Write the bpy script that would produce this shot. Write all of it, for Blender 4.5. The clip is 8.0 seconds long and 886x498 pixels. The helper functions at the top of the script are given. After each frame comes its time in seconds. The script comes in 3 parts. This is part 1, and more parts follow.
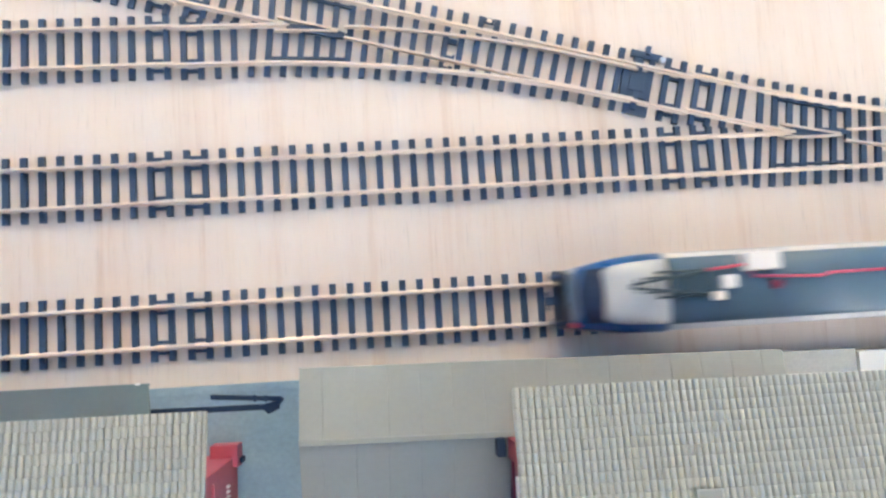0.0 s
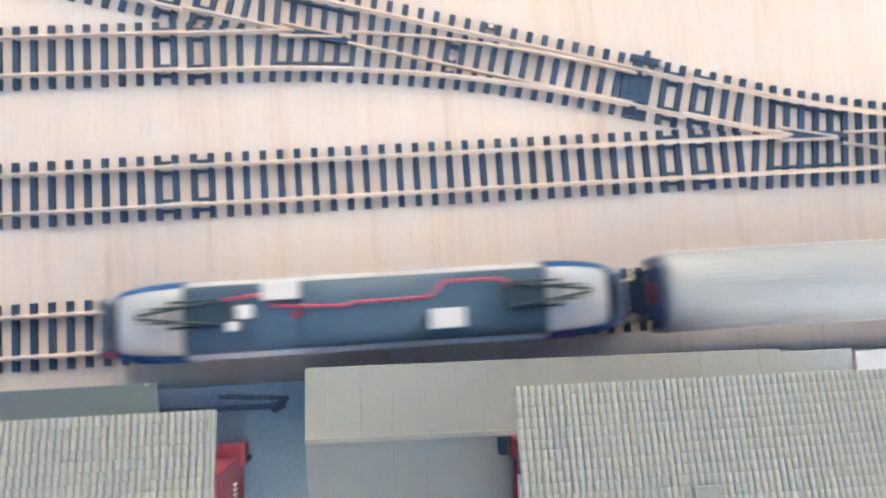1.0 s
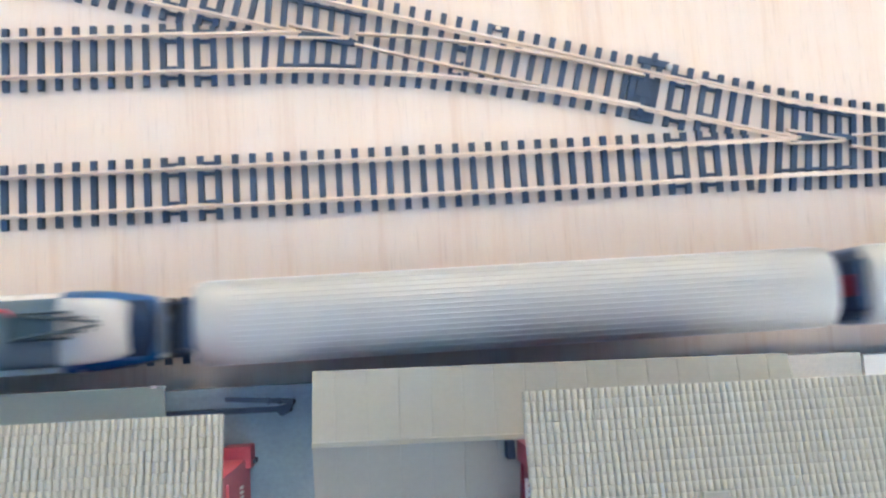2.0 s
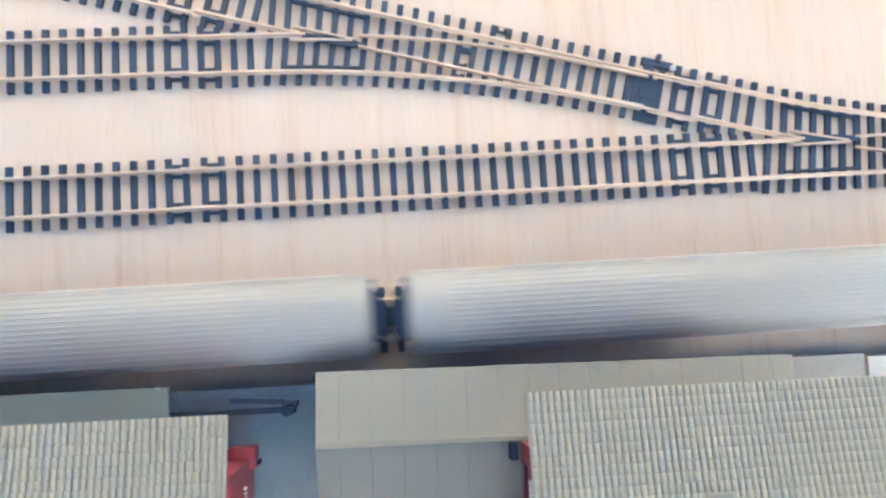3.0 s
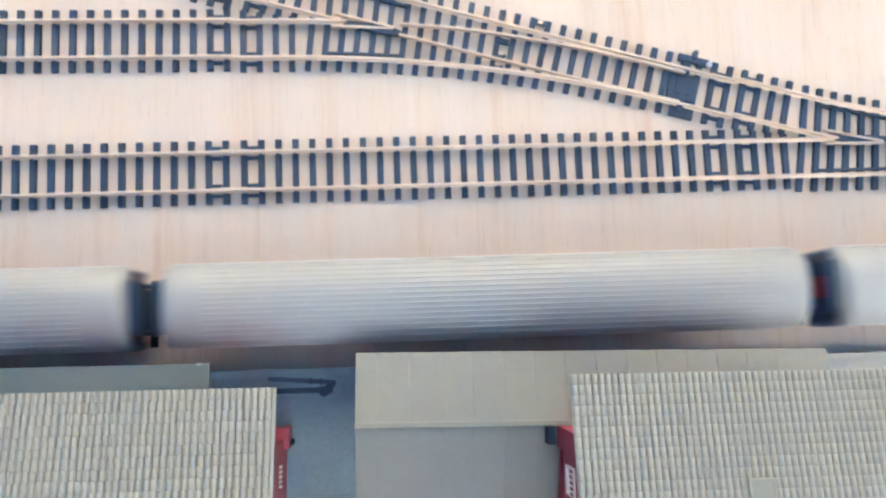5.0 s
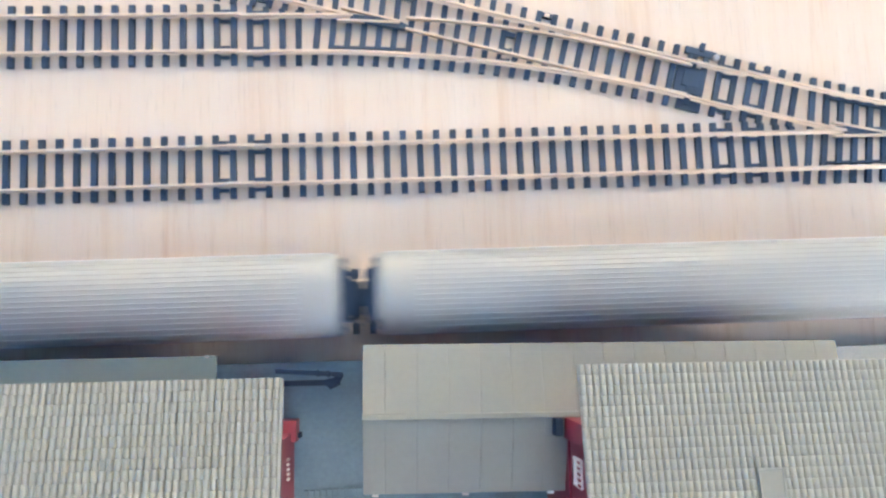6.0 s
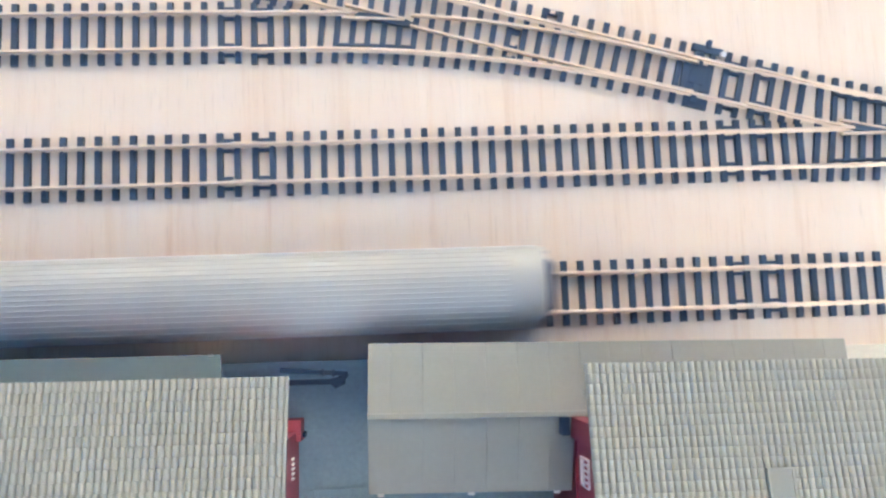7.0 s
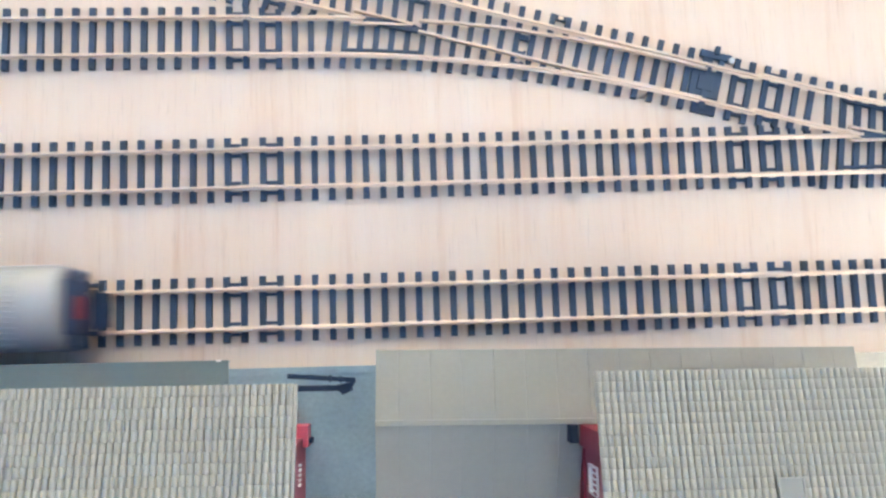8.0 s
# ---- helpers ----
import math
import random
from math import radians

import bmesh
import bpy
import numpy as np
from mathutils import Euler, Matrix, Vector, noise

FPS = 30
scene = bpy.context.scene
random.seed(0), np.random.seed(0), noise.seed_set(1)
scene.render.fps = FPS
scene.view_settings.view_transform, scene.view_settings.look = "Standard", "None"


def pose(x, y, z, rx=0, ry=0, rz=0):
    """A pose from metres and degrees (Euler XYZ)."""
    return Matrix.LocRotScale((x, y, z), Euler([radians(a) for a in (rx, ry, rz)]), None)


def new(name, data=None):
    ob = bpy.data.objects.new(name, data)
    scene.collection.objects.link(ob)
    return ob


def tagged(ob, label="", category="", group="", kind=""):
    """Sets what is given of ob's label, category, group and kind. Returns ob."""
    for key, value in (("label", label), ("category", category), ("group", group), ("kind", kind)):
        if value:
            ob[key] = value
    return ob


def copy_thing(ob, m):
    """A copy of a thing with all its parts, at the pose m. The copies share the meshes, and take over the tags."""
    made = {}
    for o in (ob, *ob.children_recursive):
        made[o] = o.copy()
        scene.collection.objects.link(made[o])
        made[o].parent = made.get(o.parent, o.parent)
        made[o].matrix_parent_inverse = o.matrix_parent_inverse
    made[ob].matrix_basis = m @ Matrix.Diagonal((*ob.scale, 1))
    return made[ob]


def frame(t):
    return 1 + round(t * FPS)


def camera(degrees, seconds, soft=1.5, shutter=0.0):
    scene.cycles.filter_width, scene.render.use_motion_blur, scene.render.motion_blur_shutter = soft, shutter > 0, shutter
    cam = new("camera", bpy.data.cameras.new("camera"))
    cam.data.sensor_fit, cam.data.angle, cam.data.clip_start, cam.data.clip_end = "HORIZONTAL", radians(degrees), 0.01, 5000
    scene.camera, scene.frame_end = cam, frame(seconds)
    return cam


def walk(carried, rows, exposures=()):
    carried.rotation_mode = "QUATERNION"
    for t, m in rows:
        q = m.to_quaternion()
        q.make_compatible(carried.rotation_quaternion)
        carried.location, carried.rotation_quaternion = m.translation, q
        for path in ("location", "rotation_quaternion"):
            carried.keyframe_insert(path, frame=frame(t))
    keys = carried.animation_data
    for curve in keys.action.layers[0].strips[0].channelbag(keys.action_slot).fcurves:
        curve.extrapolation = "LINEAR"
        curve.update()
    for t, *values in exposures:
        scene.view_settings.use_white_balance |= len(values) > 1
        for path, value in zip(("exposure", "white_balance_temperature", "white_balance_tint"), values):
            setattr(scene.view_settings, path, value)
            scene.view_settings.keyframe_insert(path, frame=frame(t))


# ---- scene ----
cam = camera(56.8, 8.0, soft=2.4, shutter=0.8)
# seconds, eye in metres, turn in degrees
ROWS = [
    (0.0, 0.08557, -0.07478, 0.36384, 6.376, -4.200, -3.875),
    (0.5, 0.08193, -0.07339, 0.36807, 6.333, -4.378, -3.910),
    (1.0, 0.08452, -0.07511, 0.36959, 6.468, -4.100, -3.946),
    (1.5, 0.08310, -0.07323, 0.36880, 6.335, -3.973, -3.812),
    (3.0, 0.08303, -0.07348, 0.36917, 6.498, -3.653, -3.796),
    (3.5, 0.08387, -0.07531, 0.36849, 6.463, -3.491, -3.860),
    (4.0, 0.08009, -0.07806, 0.36921, 6.402, -3.428, -3.642),
    (4.5, 0.07315, -0.07942, 0.36892, 6.529, -3.568, -2.768),
    (5.0, 0.06736, -0.08062, 0.37035, 6.728, -3.715, -2.251),
    (6.5, 0.06717, -0.08478, 0.36880, 6.803, -3.010, -2.364),
    (7.0, 0.06645, -0.08442, 0.36768, 6.798, -2.991, -2.343),
    (7.5, 0.06548, -0.08358, 0.36785, 6.969, -2.871, -2.216),
    (8.0, 0.06441, -0.08295, 0.36706, 6.985, -2.828, -2.117),
]
walk(cam, [(t, pose(*p)) for t, *p in ROWS])

# ---- world and light ----
MM = 0.001
world = bpy.data.worlds.new("daylight")
scene.world = world
world.use_nodes = True
wn = world.node_tree.nodes
sky = wn.new("ShaderNodeTexSky")
sky.sky_type = "NISHITA"
sky.sun_disc = False
sky.sun_elevation = radians(40)
sky.sun_rotation = radians(0)
wn["Background"].inputs["Strength"].default_value = 0.12
world.node_tree.links.new(sky.outputs["Color"], wn["Background"].inputs["Color"])


def window_lamp(name, x, y, z, w, h, rz, watts, colour):
    data = bpy.data.lights.new(name, "AREA")
    data.shape, data.size, data.size_y = "RECTANGLE", w, h
    data.energy, data.color = watts, colour
    ob = new(name, data)
    ob.matrix_basis = pose(x, y, z, 90, 0, rz)
    return ob


# SOUTH_Y is pulled in so the unseen dark wall cuts southern ambient light
NORTH_Y, SOUTH_Y, EAST_X, WEST_X, CEIL = 1.25, -0.62, 1.85, -1.75, 2.3
window_lamp("window_light_north", 0.05, NORTH_Y + 0.02, 1.1, 2.1, 1.4, 0, 287, (1.0, 0.762, 0.486))
window_lamp("window_light_south", 0.12, SOUTH_Y - 0.02, 1.1, 0.16, 1.9, 180, 16.0, (0.78, 0.88, 1.0))
window_lamp("window_light_south_east", 0.95, SOUTH_Y - 0.02, 1.1, 0.8, 1.9, 180, 115, (1.0, 0.94, 0.86))
# added blue fill from the west, no known source there
window_lamp("fill_light_west", WEST_X - 0.02, 0.2, 1.25, 1.3, 1.5, 90, 68, (0.24, 0.60, 1.0))


# ---- materials ----
def mat(name, colour, rough=0.5, metal=0.0, grain=0.12, scale=300.0, bump=0.1, stretch=(1, 1, 1), stain=0.1, stain_scale=25.0, per_object=0.0, per_island=0.0, shine=0.5):
    """Plain painted, moulded or metal surface: fine grain, wider stains, slight relief."""
    m = bpy.data.materials.new(name)
    m.use_nodes = True
    nt = m.node_tree
    n, l = nt.nodes, nt.links
    b = n["Principled BSDF"]
    b.inputs["Metallic"].default_value = metal
    b.inputs["Specular IOR Level"].default_value = shine
    tc = n.new("ShaderNodeTexCoord")
    mp = n.new("ShaderNodeMapping")
    mp.inputs["Scale"].default_value = stretch
    l.new(tc.outputs["Object"], mp.inputs["Vector"])
    fine = n.new("ShaderNodeTexNoise")
    fine.inputs["Scale"].default_value = scale
    fine.inputs["Detail"].default_value = 4
    wide = n.new("ShaderNodeTexNoise")
    wide.inputs["Scale"].default_value = stain_scale
    wide.inputs["Detail"].default_value = 5
    l.new(mp.outputs["Vector"], fine.inputs["Vector"])
    l.new(mp.outputs["Vector"], wide.inputs["Vector"])
    a = n.new("ShaderNodeMath"); a.operation = "MULTIPLY_ADD"
    l.new(fine.outputs["Fac"], a.inputs[0]); a.inputs[1].default_value = grain * 2; a.inputs[2].default_value = 1 - grain
    c = n.new("ShaderNodeMath"); c.operation = "MULTIPLY_ADD"
    l.new(wide.outputs["Fac"], c.inputs[0]); c.inputs[1].default_value = stain * 2; c.inputs[2].default_value = 1 - stain
    d = n.new("ShaderNodeMath"); d.operation = "MULTIPLY"
    l.new(a.outputs[0], d.inputs[0]); l.new(c.outputs[0], d.inputs[1])
    value = d.outputs[0]
    for amount, node, socket in ((per_object, "ShaderNodeObjectInfo", "Random"), (per_island, "ShaderNodeNewGeometry", "Random Per Island")):
        if amount:
            info = n.new(node)
            e = n.new("ShaderNodeMath"); e.operation = "MULTIPLY_ADD"
            l.new(info.outputs[socket], e.inputs[0]); e.inputs[1].default_value = amount * 2; e.inputs[2].default_value = 1 - amount
            f = n.new("ShaderNodeMath"); f.operation = "MULTIPLY"
            l.new(value, f.inputs[0]); l.new(e.outputs[0], f.inputs[1])
            value = f.outputs[0]
    mix = n.new("ShaderNodeVectorMath"); mix.operation = "SCALE"
    mix.inputs[0].default_value = colour
    l.new(value, mix.inputs["Scale"])
    l.new(mix.outputs["Vector"], b.inputs["Base Color"])
    r = n.new("ShaderNodeMath"); r.operation = "MULTIPLY_ADD"
    l.new(wide.outputs["Fac"], r.inputs[0]); r.inputs[1].default_value = 0.16; r.inputs[2].default_value = rough - 0.08
    l.new(r.outputs[0], b.inputs["Roughness"])
    if bump:
        bp = n.new("ShaderNodeBump")
        bp.inputs["Strength"].default_value = bump
        bp.inputs["Distance"].default_value = 0.0004
        l.new(fine.outputs["Fac"], bp.inputs["Height"])
        l.new(bp.outputs["Normal"], b.inputs["Normal"])
    return m


def wood_floor():
    """Pale laminate: streaks run across the tracks, cloudy bands, faint pores."""
    m = bpy.data.materials.new("pale_wood_laminate")
    m.use_nodes = True
    n, l = m.node_tree.nodes, m.node_tree.links
    b = n["Principled BSDF"]
    tc = n.new("ShaderNodeTexCoord")

    def streak(sx, sy, detail, rough=0.6, warp=0.0):
        mp = n.new("ShaderNodeMapping")
        mp.inputs["Scale"].default_value = (sx, sy, 1)
        l.new(tc.outputs["Object"], mp.inputs["Vector"])
        t = n.new("ShaderNodeTexNoise")
        t.inputs["Scale"].default_value = 1.0
        t.inputs["Detail"].default_value = detail
        t.inputs["Roughness"].default_value = rough
        t.inputs["Distortion"].default_value = warp
        l.new(mp.outputs["Vector"], t.inputs["Vector"])
        return t.outputs["Fac"]

    bands, grain, pores = streak(55, 5, 4, 0.55, 0.6), streak(230, 9, 6, 0.6, 0.3), streak(900, 45, 3)
    ramp = n.new("ShaderNodeValToRGB")
    ramp.color_ramp.elements[0].position, ramp.color_ramp.elements[0].color = 0.30, (0.575, 0.438, 0.335, 1)
    ramp.color_ramp.elements[1].position, ramp.color_ramp.elements[1].color = 0.68, (0.665, 0.588, 0.508, 1)
    mid = ramp.color_ramp.elements.new(0.47)
    mid.color = (0.652, 0.552, 0.460, 1)
    mixed = n.new("ShaderNodeMix")
    mixed.inputs[0].default_value = 0.45
    l.new(bands, mixed.inputs[2]); l.new(grain, mixed.inputs[3])
    l.new(mixed.outputs[0], ramp.inputs["Fac"])
    # thin darker veins
    vein = n.new("ShaderNodeMapRange")
    vein.inputs["From Min"].default_value, vein.inputs["From Max"].default_value = 0.30, 0.42
    vein.inputs["To Min"].default_value, vein.inputs["To Max"].default_value = 0.88, 1.0
    l.new(pores, vein.inputs["Value"])
    sc = n.new("ShaderNodeVectorMath"); sc.operation = "SCALE"
    l.new(ramp.outputs["Color"], sc.inputs[0]); l.new(vein.outputs[0], sc.inputs["Scale"])
    l.new(sc.outputs["Vector"], b.inputs["Base Color"])
    b.inputs["Roughness"].default_value = 0.48
    b.inputs["Specular IOR Level"].default_value = 0.35
    bp = n.new("ShaderNodeBump")
    bp.inputs["Strength"].default_value, bp.inputs["Distance"].default_value = 0.15, 0.0003
    l.new(pores, bp.inputs["Height"]); l.new(bp.outputs["Normal"], b.inputs["Normal"])
    return m


M_FLOOR = wood_floor()
# unseen ceiling and walls: blue is chosen to turn bounced light and shadows bluish
M_CEILBOUNCE = mat("blue_bounce_ceiling", (0.17, 0.335, 0.64), 0.8, scale=60, bump=0.1)
M_WALLBOUNCE = mat("blue_bounce_wall", (0.22, 0.42, 0.71), 0.8, scale=60, bump=0.1)
# dark so that the added south wall returns little light
M_BLOCKWALL = mat("deep_blue_light_blocker", (0.05, 0.11, 0.24), 0.8, scale=60)
M_FRAME = mat("white_window_paint", (0.8, 0.8, 0.78), 0.4, scale=80)
M_SLEEPER = mat("dark_sleeper_plastic", (0.023, 0.052, 0.098), 0.5, scale=900, grain=0.2, bump=0.25, per_object=0.12)
M_RAIL = mat("nickel_rail", (0.76, 0.63, 0.50), 0.4, 0.5, scale=1500, grain=0.08, stretch=(0.05, 1, 1))
M_JOINER = mat("pale_joiner_metal", (0.70, 0.60, 0.48), 0.45, 0.4)
M_SCREW = mat("screw_metal", (0.8, 0.78, 0.74), 0.3, 0.9)
M_TILE = mat("grey_green_roof_plastic", (0.334, 0.342, 0.306), 0.68, scale=300, grain=0.02, stain=0.05, bump=0.0, shine=0.2)
M_CANOPY = mat("grey_canopy_plastic", (0.258, 0.270, 0.242), 0.5, scale=500, grain=0.06, stain=0.12, bump=0.08)
# canopy grey again, with the left canopy's bluish shade put into the colour
M_CANOPYSHADE = mat("shaded_canopy_plastic", (0.158, 0.228, 0.226), 0.5, scale=500, grain=0.06, stain=0.12, bump=0.08)
# shade beneath the canopies, put into a navy base colour
M_UNDERSHADE = mat("navy_canopy_undershade", (0.04, 0.085, 0.15), 0.6, scale=400, grain=0.06)
M_NOSE = mat("slate_nose_paint", (0.095, 0.125, 0.165), 0.35, scale=400, grain=0.05)
M_RED = mat("red_wall_plastic", (0.42, 0.075, 0.105), 0.45, scale=500, grain=0.1)
# red wall darkened in its colour for the shade of roof and canopy
M_SHADERED = mat("shaded_red_wall_plastic", (0.27, 0.030, 0.055), 0.45, scale=500, grain=0.1)
M_WHITEPL = mat("white_plastic", (0.80, 0.78, 0.74), 0.4, scale=500, grain=0.04)
M_PAVE = mat("slate_platform_plastic", (0.19, 0.29, 0.345), 0.55, scale=500, grain=0.2, stain=0.36, stain_scale=40, bump=0.3, per_object=0.08)
M_CREAM = mat("cream_panel_plastic", (0.80, 0.74, 0.63), 0.45, scale=500, grain=0.04)
M_PAVELIGHT = mat("light_paving_plastic", (0.53, 0.51, 0.42), 0.55, scale=500, grain=0.15, bump=0.25)
M_DARKPL = mat("dark_blue_grey_plastic", (0.018, 0.034, 0.066), 0.75, scale=500, shine=0.15)
M_COACH = mat("silver_grey_coach_roof", (0.355, 0.378, 0.372), 0.44, 0.06, scale=500, grain=0.04, stain=0.06, bump=0.03)
M_GUTTER = mat("pale_gutter_paint", (0.78, 0.80, 0.82), 0.25, scale=400, grain=0.05)
M_SIDE = mat("navy_coach_side", (0.026, 0.066, 0.145), 0.3, scale=400, grain=0.05)
M_BLUEBAND = mat("blue_band_paint", (0.03, 0.06, 0.20), 0.3, scale=400, grain=0.05)
M_WINDOW = mat("dark_window_plastic", (0.012, 0.016, 0.024), 0.12, scale=200, grain=0.05, bump=0)
M_END = mat("navy_gangway_rubber", (0.018, 0.050, 0.115), 0.6, scale=600)
M_REDDOOR = mat("dull_red_door_paint", (0.20, 0.022, 0.045), 0.45)
M_LOCOROOF = mat("slate_blue_loco_roof", (0.068, 0.122, 0.165), 0.46, scale=400, grain=0.07, stain=0.12)
M_LOCOBLUE = mat("deep_blue_loco_paint", (0.008, 0.088, 0.25), 0.28, scale=400, grain=0.04)
M_LOCOWHITE = mat("pale_grey_loco_paint", (0.43, 0.44, 0.42), 0.35, scale=400, grain=0.04)
M_LOCOGREY = mat("light_grey_loco_side", (0.52, 0.51, 0.48), 0.26, scale=400, grain=0.04)
M_BOX = mat("cream_box_plastic", (0.66, 0.63, 0.58), 0.45, scale=500, grain=0.04)
M_CABLE = mat("red_cable_paint", (0.50, 0.06, 0.11), 0.4, scale=400)
M_PANTO = mat("dark_pantograph_metal", (0.022, 0.050, 0.068), 0.5, 0.1, scale=500)
M_SCREEN = mat("navy_windscreen_plastic", (0.018, 0.035, 0.075), 0.25, scale=300, grain=0.05, bump=0)
M_BLACK = mat("black_underframe_plastic", (0.010, 0.013, 0.020), 0.5, scale=500)
M_WHEEL = mat("dark_wheel_metal", (0.10, 0.10, 0.11), 0.35, 0.8)
M_LAMP = mat("red_lamp_plastic", (0.75, 0.10, 0.12), 0.3, scale=200, bump=0)
M_GLASS = bpy.data.materials.new("window_glass")
M_GLASS.use_nodes = True
gb = M_GLASS.node_tree.nodes["Principled BSDF"]
gb.inputs["Transmission Weight"].default_value = 1.0
gb.inputs["Roughness"].default_value = 0.0


# ---- building helpers: sizes in millimetres ----
def solid(*boxes, bevel=0.0):
    """One bmesh of boxes (x0, y0, z0, x1, y1, z1), edges softened."""
    bm = bmesh.new()
    for x0, y0, z0, x1, y1, z1 in boxes:
        r = bmesh.ops.create_cube(bm, size=1)
        for v in r["verts"]:
            v.co = Vector(((x0 + x1) / 2 + v.co.x * (x1 - x0), (y0 + y1) / 2 + v.co.y * (y1 - y0), (z0 + z1) / 2 + v.co.z * (z1 - z0)))
    if bevel:
        bmesh.ops.bevel(bm, geom=bm.edges[:], offset=bevel, segments=2, affect="EDGES", profile=0.6)
    return bm


def rod(bm, a, b, r, sides=8):
    """A round rod between two points, added to bm."""
    a, b = Vector(a), Vector(b)
    d = b - a
    m = Matrix.Translation((a + b) / 2) @ d.to_track_quat("Z", "Y").to_matrix().to_4x4()
    bmesh.ops.create_cone(bm, cap_ends=True, segments=sides, radius1=r, radius2=r, depth=d.length, matrix=m)
    return bm


def sweep(path, section, closed_ends=True):
    """Sweep a section, a list of (side, up), along a level path of (x, y): rails, cables."""
    bm = bmesh.new()
    rings = []
    for i, (x, y) in enumerate(path):
        x0, y0 = path[max(i - 1, 0)]
        x1, y1 = path[min(i + 1, len(path) - 1)]
        t = Vector((x1 - x0, y1 - y0)).normalized()
        rings.append([bm.verts.new((x - t.y * s, y + t.x * s, u)) for s, u in section])
    k = len(section)
    for a, b in zip(rings, rings[1:]):
        for j in range(k):
            bm.faces.new((a[j], b[j], b[(j + 1) % k], a[(j + 1) % k]))
    if closed_ends:
        bm.faces.new(rings[0][::-1])
        bm.faces.new(rings[-1])
    bmesh.ops.recalc_face_normals(bm, faces=bm.faces[:])
    return bm


def loft(rings, cap=True):
    """A skin over closed rings of points."""
    bm = bmesh.new()
    vs = [[bm.verts.new(p) for p in ring] for ring in rings]
    k = len(vs[0])
    for a, b in zip(vs, vs[1:]):
        for j in range(k):
            bm.faces.new((a[j], b[j], b[(j + 1) % k], a[(j + 1) % k]))
    if cap:
        bm.faces.new(vs[0][::-1])
        bm.faces.new(vs[-1])
    bmesh.ops.recalc_face_normals(bm, faces=bm.faces[:])
    return bm


def mesh_of(name, bm, material, smooth=False):
    me = bpy.data.meshes.new(name)
    bmesh.ops.scale(bm, vec=(MM, MM, MM), verts=bm.verts[:])
    bm.to_mesh(me)
    bm.free()
    me.materials.append(material)
    if smooth:
        me.shade_smooth()
    return me


def part(name, bm, material, parent=None, label="", smooth=False, at=None):
    ob = new(name, mesh_of(name, bm, material, smooth))
    if parent:
        ob.parent = parent
    if at:
        ob.matrix_basis = at
    if label:
        ob["label"] = label
    return ob


def thing(name, label, category, group="", kind="", at=None):
    ob = new(name)
    ob.empty_display_size = 0.02
    if at:
        ob.matrix_basis = at
    return tagged(ob, label, category, group, kind)


def mm(x, y, z=0, rz=0):
    return pose(x * MM, y * MM, z * MM, 0, 0, rz)


# ---- the room: unseen shell that closes the place and colours the bounced light ----
K = 1000
FLOOR = part("floor", solid((WEST_X * K - 200, SOUTH_Y * K - 200, -30, EAST_X * K + 200, NORTH_Y * K + 200, 0)), M_FLOOR)
tagged(FLOOR, "pale wood-grain laminate floor", "floor", kind="structure")
ceiling = part("ceiling", solid((WEST_X * K - 200, SOUTH_Y * K - 200, CEIL * K, EAST_X * K + 200, NORTH_Y * K + 200, CEIL * K + 100)), M_CEILBOUNCE)
tagged(ceiling, "unseen ceiling, coloured blue to tint the bounced light", "ceiling", kind="structure")


def wall_with_openings(name, x0, x1, y0, y1, openings, material, label):
    """A wall along x with openings (left, right, sill, head) cut right through."""
    boxes, x = [], x0
    for a, b, s, h in openings:
        boxes.append((x, y0, 0, a, y1, CEIL * K))
        if s > 1:
            boxes.append((a, y0, 0, b, y1, s))
        boxes.append((a, y0, h, b, y1, CEIL * K))
        x = b
    boxes.append((x, y0, 0, x1, y1, CEIL * K))
    return tagged(part(name, solid(*boxes), material), label, "wall", kind="structure")


NORTH_OPEN = [(-1010, 1110, 390, 1810)]
SOUTH_OPEN = [(35, 205, 140, 2060), (545, 1355, 140, 2060)]
wall_with_openings("wall_north", WEST_X * K, EAST_X * K, NORTH_Y * K, NORTH_Y * K + 180, NORTH_OPEN, M_WALLBOUNCE, "unseen wall with a wide window, coloured blue to tint the bounced light")
wall_with_openings("wall_south", WEST_X * K, EAST_X * K, SOUTH_Y * K - 180, SOUTH_Y * K, SOUTH_OPEN, M_BLOCKWALL, "unseen dark wall added close by to block light, with two tall windows")
tagged(part("wall_east", solid((EAST_X * K, SOUTH_Y * K - 180, 0, EAST_X * K + 150, NORTH_Y * K + 180, CEIL * K)), M_WALLBOUNCE), "plain unseen wall, coloured blue to tint the bounced light", "wall", kind="structure")
W0, W1 = WEST_X * K - 150, WEST_X * K
WEST_OPEN = (-460, 860, 490, 2010)
tagged(part("wall_west", solid((W0, SOUTH_Y * K - 180, 0, W1, WEST_OPEN[0], CEIL * K), (W0, WEST_OPEN[1], 0, W1, NORTH_Y * K + 180, CEIL * K),
                               (W0, WEST_OPEN[0], 0, W1, WEST_OPEN[1], WEST_OPEN[2]), (W0, WEST_OPEN[0], WEST_OPEN[3], W1, WEST_OPEN[1], CEIL * K)), M_WALLBOUNCE), "unseen wall with a window, coloured blue to tint the bounced light", "wall", kind="structure")


